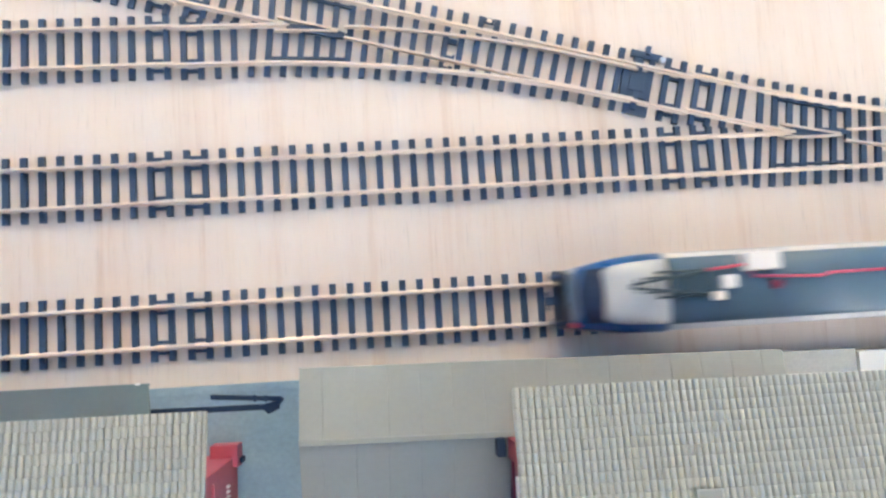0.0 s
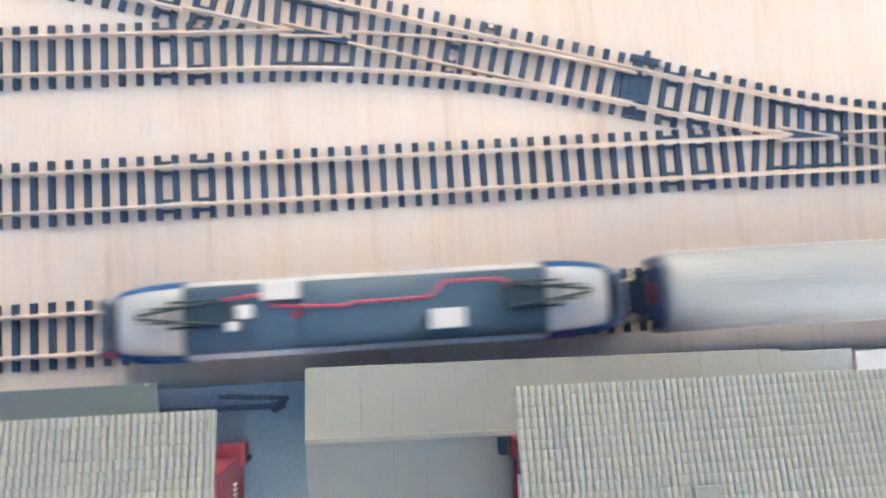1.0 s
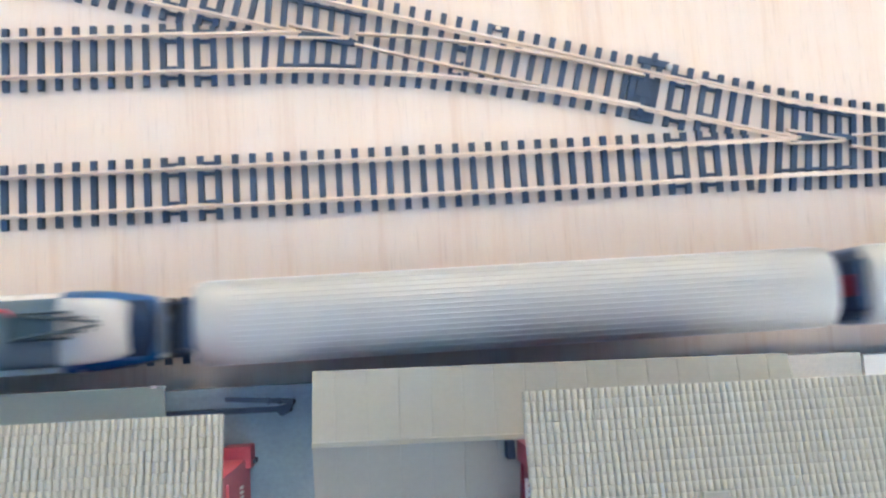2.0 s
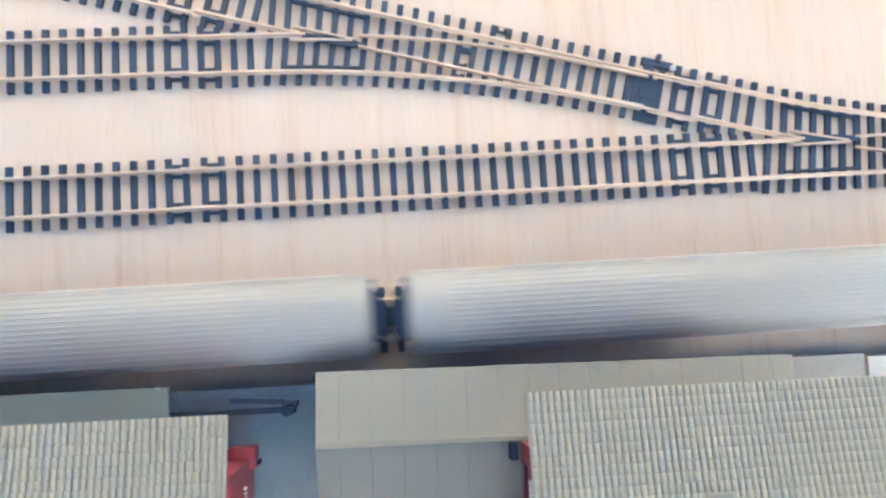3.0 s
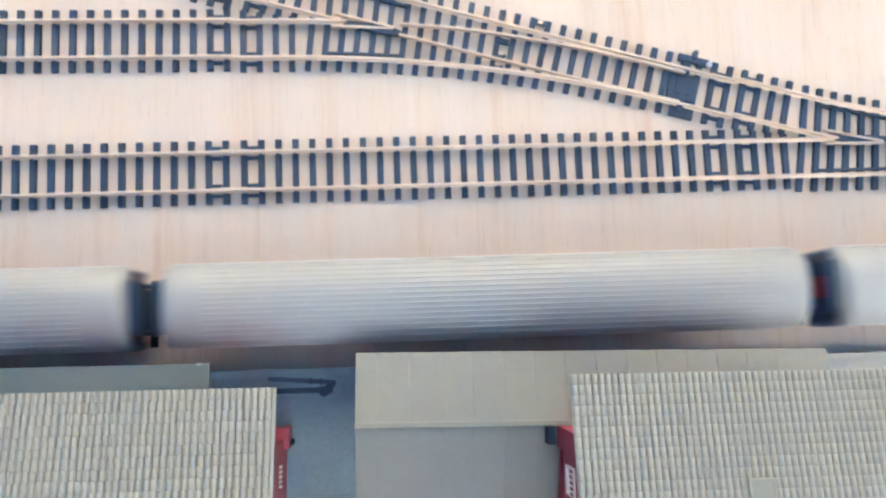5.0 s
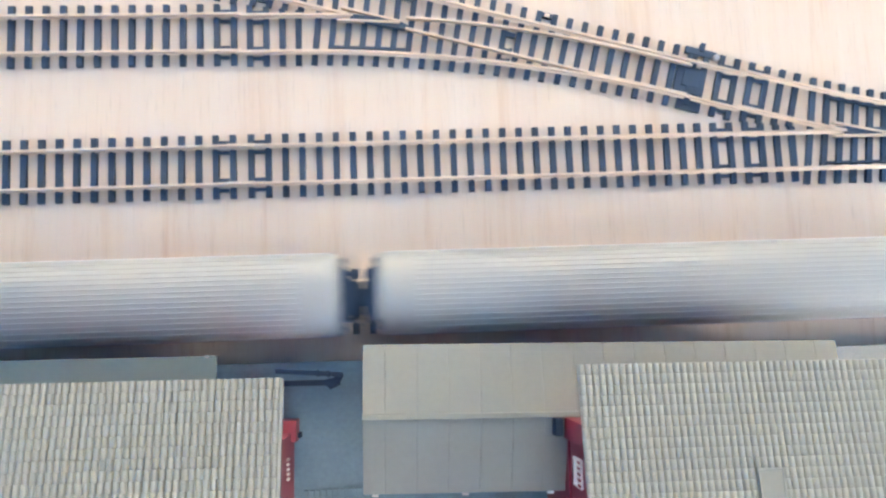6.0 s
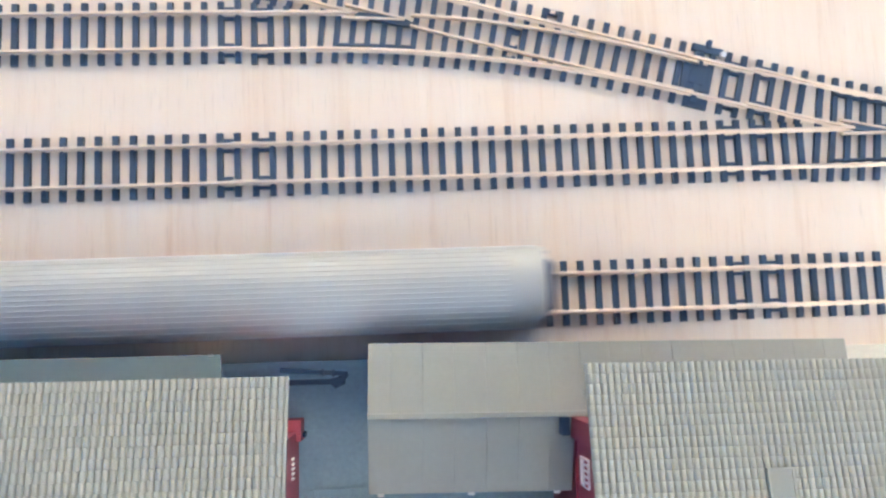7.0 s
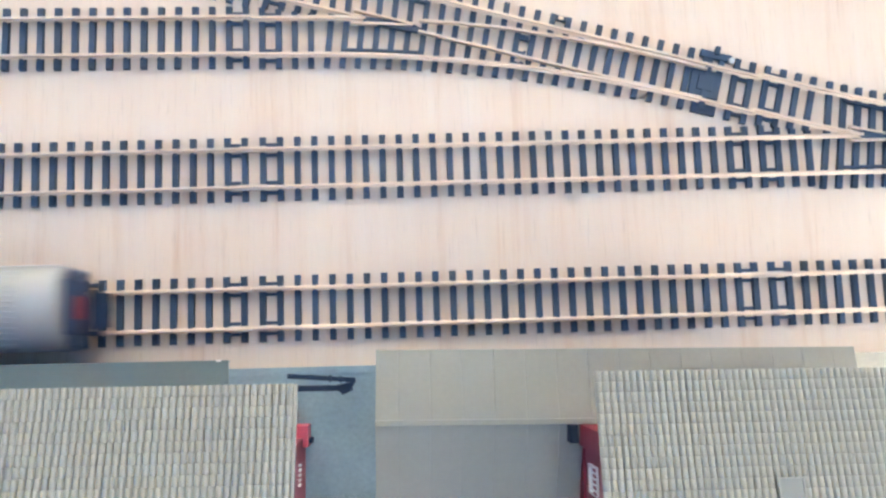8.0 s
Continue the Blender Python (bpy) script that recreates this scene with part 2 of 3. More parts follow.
def window(name, a, b, s, h, y, leaves, at=None):
    w = thing(name, "assumed white framed window, out of view, with an area lamp in it", "window", kind="structure", at=at)
    t = 50
    part("window_frame", solid((a, y - 30, s, a + t, y + 30, h), (b - t, y - 30, s, b, y + 30, h), (a + t, y - 30, s, b - t, y + 30, s + t), (a + t, y - 30, h - t, b - t, y + 30, h)), M_FRAME, w)
    step = (b - a - 2 * t) / leaves
    for i in range(leaves):
        if i:
            part("mullion", solid((a + t + i * step - 20, y - 28, s + t, a + t + i * step + 20, y + 28, h - t)), M_FRAME, w)
        p = part("pane", solid((a + t + i * step + 21, y - 3, s + t + 1, a + t + (i + 1) * step - 21, y + 3, h - t - 1)), M_GLASS, w)
        p.visible_shadow = False


window("window_1", *NORTH_OPEN[0], NORTH_Y * K + 110, 3)
window("window_2", *SOUTH_OPEN[0], SOUTH_Y * K - 110, 1)
window("window_3", *SOUTH_OPEN[1], SOUTH_Y * K - 110, 2)
# made-up west window, built round the blue fill lamp
window("added_window_4", *WEST_OPEN, 0, 2, at=mm(W0 + 40, 0, 0, 90))

# ---- track ----
RAIL_SECTION = [(-1.1, 2.1), (1.1, 2.1), (1.1, 2.5), (0.35, 2.8), (0.35, 4.1), (0.58, 4.3), (0.58, 4.85), (0.42, 5.0), (-0.42, 5.0), (-0.58, 4.85), (-0.58, 4.3), (-0.35, 4.1), (-0.35, 2.8), (-1.1, 2.5)]
LOW_RAIL = [(-0.5, 2.1), (0.5, 2.1), (0.5, 4.7), (0.35, 4.85), (-0.35, 4.85), (-0.5, 4.7)]
GAUGE = 8.7
PITCH, GAP, SECTION = 7.686, 8.6, 231.0
HALF = 14.7


def sleeper_mesh(length=2 * HALF, width=3.0):
    """A moulded sleeper, chamfered, with its four rail clips."""
    bm = bmesh.new()
    r = bmesh.ops.create_cube(bm, size=1)
    for v in r["verts"]:
        k = 0.86 if v.co.z > 0 else 1.0
        v.co = Vector((v.co.x * width * k, v.co.y * (length - (0.5 if v.co.z > 0 else 0)), 1.05 + v.co.z * 2.1))
    for y in (-GAUGE, GAUGE):
        for s in (-1, 1):
            q = bmesh.ops.create_cube(bm, size=1)
            for v in q["verts"]:
                v.co = Vector((v.co.x * 1.5, y + s * 1.35 + v.co.y * 0.9, 2.35 + v.co.z * 0.9))
    return mesh_of("sleeper", bm, M_SLEEPER)


SLEEPER = sleeper_mesh()


def end_tie(x):
    """The moulded strips that join the last two sleepers beside each rail."""
    boxes = []
    for s in (-1, 1):
        boxes.append((x + 1.2, s * 6.3 - 0.7, 0.2, x + PITCH - 1.2, s * 6.3 + 0.7, 1.9))
        boxes.append((x + 1.2, s * 11.0 - 0.7, 0.2, x + PITCH - 1.2, s * 11.0 + 0.7, 1.9))
    return solid(*boxes)


def track_section():
    """A straight length of model track, its left end at the origin, along +x."""
    root = thing("track_section", "straight model track with dark sleepers and pale metal rails", "track", "straight track sections")
    for s in (-1, 1):
        part("rail", sweep([(0.15, s * GAUGE), (SECTION - 0.15, s * GAUGE)], RAIL_SECTION), M_RAIL, root, smooth=False)
    part("rail_joiner", solid((-6, GAUGE - 1.3, 2.12, 6, GAUGE - 0.4, 3.6), (-6, GAUGE + 0.4, 2.12, 6, GAUGE + 1.3, 3.6)), M_JOINER, root)
    part("rail_joiner", solid((-6, -GAUGE - 1.3, 2.12, 6, -GAUGE - 0.4, 3.6), (-6, -GAUGE + 0.4, 2.12, 6, -GAUGE + 1.3, 3.6)), M_JOINER, root)
    part("end_tie", end_tie(GAP / 2), M_SLEEPER, root)
    part("end_tie", end_tie(SECTION - GAP / 2 - PITCH), M_SLEEPER, root)
    for i in range(30):
        ob = new("sleeper", SLEEPER)
        ob.parent = root
        ob.matrix_basis = pose((GAP / 2 + i * PITCH) * MM, 0, 0, 0, 0, random.uniform(-0.4, 0.4))
    return root


def on_line(x, x0, y0, slope):
    return mm(x, y0 + slope * (x - x0), 0, math.degrees(math.atan(slope)))


MID = track_section()
MID.matrix_basis = mm(0, 0)
copy_thing(MID, mm(-SECTION, 0))
copy_thing(MID, mm(-2 * SECTION, 0))
TOP_Y, TOP_SLOPE = 62.04, -0.006
for i in (1, 2):
    copy_thing(MID, on_line(0.95 - i * SECTION, 0, TOP_Y, TOP_SLOPE))
TRAIN_Y, TRAIN_SLOPE = -62.9, -0.0042
for i in range(-6, 8):
    copy_thing(MID, on_line(-0.8 + i * SECTION, 0, TRAIN_Y, TRAIN_SLOPE))
copy_thing(MID, mm(468.5, 0))

# turnouts: toe at the origin, straight leg along +x, curved leg towards +y (or -y)
LEAD, RADIUS, LENGTH, NOSE, THROAT = 33.0, 700.0, 238.0, 186.0, 162.0
ANG = radians(15)


def curve_at(u):
    """Centre of the curved leg at the arc length u: place and heading."""
    if u <= LEAD:
        return u, 0.0, 0.0
    a = min((u - LEAD) / RADIUS, ANG)
    x, y = LEAD + RADIUS * math.sin(a), RADIUS * (1 - math.cos(a))
    rest = u - LEAD - RADIUS * a
    return x + rest * math.cos(a), y + rest * math.sin(a), a


def leg(u0, u1, side, curved, step=6.0):
    k = max(2, int((u1 - u0) / step))
    out = []
    for i in range(k + 1):
        u = u0 + (u1 - u0) * i / k
        x, y, a = curve_at(u) if curved else (u, 0.0, 0.0)
        out.append((x - side * math.sin(a), y + side * math.cos(a)))
    return out


def turnout(hand):
    root = thing("turnout", "model railway turnout with black frog, lying on the floor", "turnout", "turnouts")

    def h(path):
        return [(x, y * hand) for x, y in path]

    def rail(name, path, section=RAIL_SECTION):
        part(name, sweep(h(path), section), M_RAIL, root)

    end = LENGTH
    rail("stock_rail", leg(0.15, end, -GAUGE, False))
    rail("stock_rail", leg(0.15, end, GAUGE, True))
    # blades and closure rails: one lies against its stock rail, the other stands off
    s = leg(26, THROAT - 1, GAUGE, False)
    s = [(x, y - 0.9 * max(0, 1 - (x - 26) / 50.0)) for x, y in s]
    rail("closure_rail", s, LOW_RAIL)
    rail("closure_rail", [(x, y + 2.2 * max(0, 1 - (x - 26) / 100.0)) for x, y in leg(26, THROAT - 1, -GAUGE, True)], LOW_RAIL)
    rail("leg_rail", leg(NOSE, end, GAUGE, False))
    rail("leg_rail", leg(NOSE, end, -GAUGE, True))
    # wing and check rails
    rail("wing_rail", leg(THROAT + 2, NOSE + 6, GAUGE - 2.6, False), LOW_RAIL)
    rail("wing_rail", leg(THROAT + 2, NOSE + 6, -GAUGE + 2.6, True), LOW_RAIL)
    bar = [(-0.55, 0.3), (0.55, 0.3), (0.55, 3.0), (-0.55, 3.0)]
    part("check_rail", sweep(h(leg(THROAT - 2, NOSE + 10, -GAUGE + 2.5, False)), bar), M_SLEEPER, root)
    part("check_rail", sweep(h(leg(THROAT - 2, NOSE + 10, GAUGE - 2.5, True)), bar), M_SLEEPER, root)
    # frog
    bm = bmesh.new()
    top = [(THROAT - 3, 7.2), (THROAT + 4, 5.6), (NOSE + 1, 8.0), (NOSE + 1, 10.8), (THROAT + 4, 9.6), (THROAT - 3, 8.6)]
    lo = [bm.verts.new((x, y * hand, 1.0)) for x, y in top]
    hi = [bm.verts.new((x, y * hand, 4.0)) for x, y in top]
    bm.faces.new(lo[::-1]); bm.faces.new(hi)
    for i in range(6):
        bm.faces.new((lo[i], lo[(i + 1) % 6], hi[(i + 1) % 6], hi[i]))
    bmesh.ops.recalc_face_normals(bm, faces=bm.faces[:])
    part("frog", bm, M_SLEEPER, root, "black plastic frog")
    # long sleepers under both legs, then a fan under each leg
    for i in range(28):
        u, w = 4.1 + 7.48 * i, (4.1 + 7.6 * i if i < 13 else 95.3 + 7.19 * (i - 12))
        x, y, a = curve_at(w)
        p, q = Vector((u, -16.0)), Vector((x - 14.4 * math.sin(a), y + 14.4 * math.cos(a)))
        p.y, q.y = p.y * hand, q.y * hand
        if hand < 0:
            p, q = q, p
        length = (q - p).length
        turn = math.degrees(math.atan2(q.y - p.y, q.x - p.x)) - 90
        part("sleeper", solid((-1.4, 0, 0, 1.4, length, 2.1), bevel=0.2), M_SLEEPER, root, at=mm(p.x, p.y, 0, turn))
    for u in (LENGTH - 26.8, LENGTH - 19.4, LENGTH - 12.0, LENGTH - 4.5):
        x, y, a = curve_at(u)
        inner = min(HALF, y / 2 + 0.2)
        lo, hi = (-HALF, inner) if hand > 0 else (-inner, HALF)
        part("sleeper", solid((-1.4, lo, 0, 1.4, hi, 2.1), bevel=0.2), M_SLEEPER, root, at=mm(u, 0))
        part("sleeper", solid((-1.4, -hi, 0, 1.4, -lo, 2.1), bevel=0.2), M_SLEEPER, root, at=mm(x, y * hand, 0, math.degrees(a) * hand))
    # insulated feed block between two of the long sleepers, with its two contact tabs
    part("feed_block", solid((95.4, -14.4 * hand - 1.2, 0.4, 100.4, -14.4 * hand + 1.2, 2.4), (110.2, -2.2, 0.4, 115.4, 0.2, 2.3), (110.2, 6.2 * hand - 1, 0.4, 115.4, 6.2 * hand + 1, 2.3), (110.2, 11.6 * hand - 0.9, 0.4, 115.4, 11.6 * hand + 0.9, 2.3), bevel=0.2), M_SLEEPER, root)
    for x, y in ((111.6, 5.2), (112.2, 10.6), (96.6, -14.4)):
        part("contact_tab", solid((x, y * hand - 0.8, 2.3, x + 2.4, y * hand + 0.8, 2.7), bevel=0.15), M_RAIL, root, "small bright contact tab")
    part("end_tie", end_tie(GAP / 2), M_SLEEPER, root)
    part("end_tie", end_tie(LENGTH - GAP / 2 - PITCH), M_SLEEPER, root)
    x, y, a = curve_at(LENGTH - 12.0)
    part("end_tie", end_tie(-PITCH / 2), M_SLEEPER, root, at=mm(x + 4 * math.cos(a), (y + 4 * math.sin(a)) * hand, 0, math.degrees(a) * hand))
    # tie bar, its box and the lever outside the straight stock rail
    part("lever_box", solid((18.6, -6.6, 0.3, 32.4, 6.6, 2.5), (21.5, -4.6, 2.4, 29, 3.5, 3.1), bevel=0.4), M_SLEEPER, root)
    part("tie_bar", solid((23.5, -12.5, 1.2, 26.5, 12.5, 3.0), bevel=0.3), M_SLEEPER, root)
    part("tie_block", solid((19.4, 10.4 * hand - 1.2, 0.3, 29.4, 14.6 * hand, 2.3) if hand > 0 else (19.4, -14.6, 0.3, 29.4, -9.4, 2.3), bevel=0.3), M_SLEEPER, root)
    part("lever", solid((15.0, -14.6 * hand - 1.7, 0.2, 30.0, -14.6 * hand + 1.7, 2.5), (21.2, -17.4 * hand - 1.6, 0.2, 23.4, -17.4 * hand + 2.6, 3.6), bevel=0.4), M_SLEEPER, root)
    bm = bmesh.new()
    bmesh.ops.create_cone(bm, cap_ends=True, segments=16, radius1=1.7, radius2=1.4, depth=1.2, matrix=Matrix.Translation((15.0, -13.6 * hand, 2.9)))
    part("screw", bm, M_SCREW, root, "small bright metal screw")
    return root


TOE = (234.0, 28.4)
LEAD, RADIUS, LENGTH = 29.0, 716.0, 237.2
t_b = turnout(1)
t_b.matrix_basis = mm(TOE[0], TOE[1] + 0.3, 0, 164.8)
LEAD, RADIUS, LENGTH = 30.0, 700.0, 238.0
t_a = turnout(-1)
t_a.matrix_basis = mm(468.3, 0, 0, 180)
d15 = (-math.cos(ANG), math.sin(ANG))
copy_thing(MID, mm(TOE[0] + d15[0] * (LENGTH + SECTION), TOE[1] + d15[1] * (LENGTH + SECTION), 0, -15))

# ---- the station ----
PLAT_Z = 8.0


def skew_box(x0, x1, y0, slope, depth, z0, z1, bevel=0.3):
    """A slab whose front edge follows a slight slope."""
    bm = solid((x0, -depth, z0, x1, 0, z1), bevel=bevel)
    for v in bm.verts:
        v.co.y += y0 + slope * v.co.x
    return bm


# 450 deep: unseen southern stretch added to bounce bluish light onto the canopy
platform = part("platform", skew_box(-320, 240, -88.75, -0.0117, 450, 0, PLAT_Z), M_PAVE)
tagged(platform, "slate grey moulded station platform with fine paving", "platform", kind="structure")
kerb = part("kerb", skew_box(-320, 240, -88.7, -0.0117, 3.2, PLAT_Z, PLAT_Z + 0.35, 0.1), M_PAVE, platform)
paving = part("paving_panel", skew_box(240.3, 296.5, -88.75, -0.0117, 450, 0, PLAT_Z), M_PAVELIGHT)
tagged(paving, "pale grey moulded paving panel beside the platform", "platform", kind="structure")
cream_panel = part("cream_panel", skew_box(296.9, 420, -90.3, -0.0117, 190, 0, PLAT_Z + 1.5), M_CREAM)
tagged(cream_panel, "plain cream plastic end panel of the platform", "platform", kind="structure")
slab_me = mesh_of("paving_stone", solid((-0.85, -1.6, 0, 0.85, 1.6, 1.5), bevel=0.2), M_PAVE)
for r in range(3):
    for c in range(12):
        ob = new("paving_stone", slab_me)
        ob.parent = platform
        ob.matrix_basis = mm(26.8 + c * 2.55 + random.uniform(-0.1, 0.1), -144.8 - 3.6 * r, PLAT_Z)
# diagonal ribs moulded into the pale paving
for i in range(16):
    b = solid((-0.25, -5.5, 0, 0.25, 5.5, 0.12))
    part("paving_rib", b, M_PAVELIGHT, paving, at=mm(244 + i * 3.4, -98.6, PLAT_Z) @ pose(0, 0, 0, 0, 0, -35))

# canopies
CAN_TURN = -1.7


def canopy(root, x0, x1, back_x1, front_y, front_z, ridge_y, ridge_z, back_y, back_z, width=11.85, first=8.4, sheet=M_CANOPY):
    """Two shallow slopes of ribbed sheet on posts; x0 is the free end."""
    def slope(xa, xb, ya, za, yb, zb):
        lo, k = xa, 0
        while lo < xb - 0.5:
            hi = min(lo + (width if k else first), xb)
            bm = bmesh.new()
            ring = [(lo + 0.014, ya, za), (hi - 0.014, ya, za), (hi - 0.014, yb, zb), (lo + 0.014, yb, zb)]
            top = [bm.verts.new(p) for p in ring]
            bot = [bm.verts.new((x, y, z - 1.3)) for x, y, z in ring]
            bm.faces.new(top); bm.faces.new(bot[::-1])
            for i in range(4):
                bm.faces.new((top[i], bot[i], bot[(i + 1) % 4], top[(i + 1) % 4]))
            bmesh.ops.recalc_face_normals(bm, faces=bm.faces[:])
            bmesh.ops.bevel(bm, geom=[e for e in bm.edges if abs(e.verts[0].co.x - e.verts[1].co.x) < 0.01 and min(v.co.z for v in e.verts) > min(za, zb) - 0.6], offset=0.12, segments=1, affect="EDGES")
            part("roof_panel", bm, sheet, root)
            lo = hi
            k += 1
        # sheet below the panels, coloured navy to stand for the shade there
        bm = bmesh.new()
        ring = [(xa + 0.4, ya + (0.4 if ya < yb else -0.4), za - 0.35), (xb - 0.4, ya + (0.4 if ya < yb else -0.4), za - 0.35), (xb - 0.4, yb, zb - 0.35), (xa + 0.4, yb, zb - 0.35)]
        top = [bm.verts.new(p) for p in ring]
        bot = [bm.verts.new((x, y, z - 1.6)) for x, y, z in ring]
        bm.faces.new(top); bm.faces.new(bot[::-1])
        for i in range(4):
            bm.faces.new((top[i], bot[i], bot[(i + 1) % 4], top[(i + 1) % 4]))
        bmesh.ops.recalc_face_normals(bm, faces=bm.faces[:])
        part("roof_underlay", bm, M_UNDERSHADE, root)

    slope(x0, x1, front_y, front_z, ridge_y, ridge_z)
    slope(x0, back_x1, back_y, back_z, ridge_y - 0.1, ridge_z - 0.8)
    part("ridge_cap", solid((x0 - 0.1, ridge_y - 0.6, ridge_z - 1.0, x1, ridge_y + 1.6, ridge_z + 0.25), bevel=0.3), sheet, root)
    part("fascia", solid((x0, front_y - 0.9, front_z - 3.2, x1, front_y - 0.2, front_z - 1.35), bevel=0.1), sheet, root)


can = thing("station_canopy", "grey ribbed platform canopy roof on white posts", "canopy", at=mm(54.6, -82.8, 0, CAN_TURN))
canopy(can, 0, 183.2, 76.5, 0, 58, -27.0, 64, -55.9, 52.5)
for x in (4.5, 38.5, 71):
    bm = rod(bmesh.new(), (x, -54.1, PLAT_Z), (x, -54.1, 52.5), 1.0)
    bmesh.ops.create_cube(bm, size=2.6, matrix=Matrix.Translation((x, -54.1, 50.9)))
    post = part("post", bm, M_WHITEPL, can, "white post")
    part("bracket", solid((x - 1.2, -57.0, 50.7, x + 1.2, -55.4, 52.2), bevel=0.2), M_WHITEPL, post)
for x in (12, 62, 120, 170):
    part("post", rod(bmesh.new(), (x, -14, PLAT_Z), (x, -14, 60), 1.2), M_WHITEPL, can)
can2 = thing("station_canopy", "grey platform canopy roof beside the tiled building", "canopy", at=mm(-1.0, -84.6, 0, -1.0))
canopy(can2, -190, 0, 0, 0, 52.5, -24.0, 49, -30, 49.2, 190, 190, M_CANOPYSHADE)
for x in (-12, -80, -150):
    part("post", rod(bmesh.new(), (x, -15, PLAT_Z), (x, -15, 53), 1.2), M_WHITEPL, can2)
part("end_knob", solid((-4.5, -0.5, 52.8, -2.6, 0.25, 53.4), bevel=0.15), M_WHITEPL, can2)

# tiled buildings
TILE_W, TILE_L, PITCHED = 2.2, 3.32, radians(12)


def tile_points():
    """One barrel tile in section: a raised round with a narrow valley beside it."""
    return [(0.0, -1.0), (0.15, -0.9), (0.30, -0.12), (0.58, 0.17), (1.1, 0.30), (1.62, 0.17), (1.90, -0.12), (2.05, -0.9), (TILE_W, -1.0)]


def tile_bmesh(cells):
    """Tiles at (column, row) cells, in the plane of the roof: x across, y up the slope; the low end stands proud."""
    prof = tile_points()
    k = len(prof)
    verts, faces = [], []
    for cx, cy in cells:
        base = len(verts)
        end = TILE_L - 0.12
        for dy, dz, full in ((0.0, -0.45, 1.0), (0.0, -0.04, 1.0), (0.16, 0.07, 1.0), (end - 0.14, 0.0, 1.0), (end, -0.08, 1.0), (end + 0.03, -0.45, 1.0)):
            for px, pz in prof:
                verts.append((cx * TILE_W + px, cy * TILE_L + dy, pz * full + dz))
        for r in range(5):
            for j in range(k - 1):
                faces.append((base + r * k + j, base + r * k + j + 1, base + (r + 1) * k + j + 1, base + (r + 1) * k + j))
    return verts, faces


def tile_mesh(name, cells):
    verts, faces = tile_bmesh(cells)
    me = bpy.data.meshes.new(name)
    me.from_pydata([(x * MM, y * MM, z * MM) for x, y, z in verts], [], faces)
    me.materials.append(M_TILE)
    me.shade_smooth()
    return me


ONE_TILE = tile_mesh("roof_tile", [(0, 0)])


def tiled_building(label, at, cols, rows, eave_z, wall_side, skylight=None, near=None, wall_material=None):
    """A gabled building; eave along +x at the origin, roof rising towards -y."""
    root = thing("station_building", label, "building", at=at)
    w, run = cols * TILE_W, rows * TILE_L * math.cos(PITCHED)
    rise = rows * TILE_L * math.sin(PITCHED)
    slope = Matrix.Translation((w * MM, 0, eave_z * MM)) @ pose(0, 0, 0, 0, 0, 180) @ pose(0, 0, 0, math.degrees(PITCHED), 0, 0)
    roof = part("roof", solid((0.05, 0.2, -2.4, w - 0.05, rows * TILE_L, -1.02), bevel=0.2), M_TILE, root, at=slope)
    back = Matrix.Translation((0, -2 * run * MM, eave_z * MM)) @ pose(0, 0, 0, math.degrees(PITCHED), 0, 0)
    part("roof", solid((0.05, 0.2, -2.2, w - 0.05, rows * TILE_L, -0.4), bevel=0.2), M_TILE, root, at=back)
    part("ridge", solid((0, -run - 1.6, eave_z + rise - 1.0, w, -run + 1.6, eave_z + rise + 0.9), bevel=0.6), M_TILE, root)
    for xa in (-0.9, w + 0.1):
        if xa < 0 and wall_side < 0:
            continue
        verge = part("verge", solid((0, 0, -2.4, 0.8, rows * TILE_L, 0.3), bevel=0.25), M_TILE, root)
        verge.matrix_basis = Matrix.Translation(((xa + 0.8) * MM, 0, eave_z * MM)) @ pose(0, 0, 0, 0, 0, 180) @ pose(0, 0, 0, math.degrees(PITCHED), 0, 0) @ mm(0, 0)
    hole = set()
    if skylight:
        hole = {(c, r) for c in range(skylight[0], skylight[0] + 4) for r in range(skylight[1], skylight[1] + 3)}
        c0, r0 = skylight
        x, y = c0 * TILE_W, r0 * TILE_L
        sk = part("skylight", solid((x + 0.2, y + 0.1, -0.5, x + 4 * TILE_W - 0.2, y + 0.7, 1.5), (x + 0.2, y + 3 * TILE_L - 0.8, -0.5, x + 4 * TILE_W - 0.2, y + 3 * TILE_L - 0.2, 1.3),
                                    (x + 0.2, y + 0.7, -0.5, x + 0.8, y + 3 * TILE_L - 0.8, 1.3), (x + 4 * TILE_W - 0.8, y + 0.7, -0.5, x + 4 * TILE_W - 0.2, y + 3 * TILE_L - 0.8, 1.3), bevel=0.12), M_TILE, root, at=slope)
        part("skylight_lid", solid((x + 0.8, y + 0.7, -0.4, x + 4 * TILE_W - 0.8, y + 3 * TILE_L - 0.8, 0.9)), M_CANOPY, sk)
    single, rest = [], []
    for r in range(rows):
        for c in range(cols):
            if (c, r) not in hole:
                (single if r < 10 and near[0] <= c < near[0] + 30 else rest).append((c, r))
    for c, r in single:
        ob = new("roof_tile", ONE_TILE)
        ob.parent = root
        ob.matrix_basis = slope @ mm(c * TILE_W, r * TILE_L)
    far = new("roof_tiles", tile_mesh("roof_tiles", rest))
    far.parent = root
    far.matrix_basis = slope
    far["kind"] = "stuff"
    # walls under the overhang
    side = wall_side
    x0, x1 = (5.5, w - side) if side > 0 else (-side, w - 5.5)
    wall_z = eave_z - 2
    part("wall", solid((x0, -2 * run + 18, PLAT_Z, x1, -26, wall_z), bevel=0.3), wall_material, root)
    ends = ((x1, 1),) if side > 0 else ((x0, -1),)
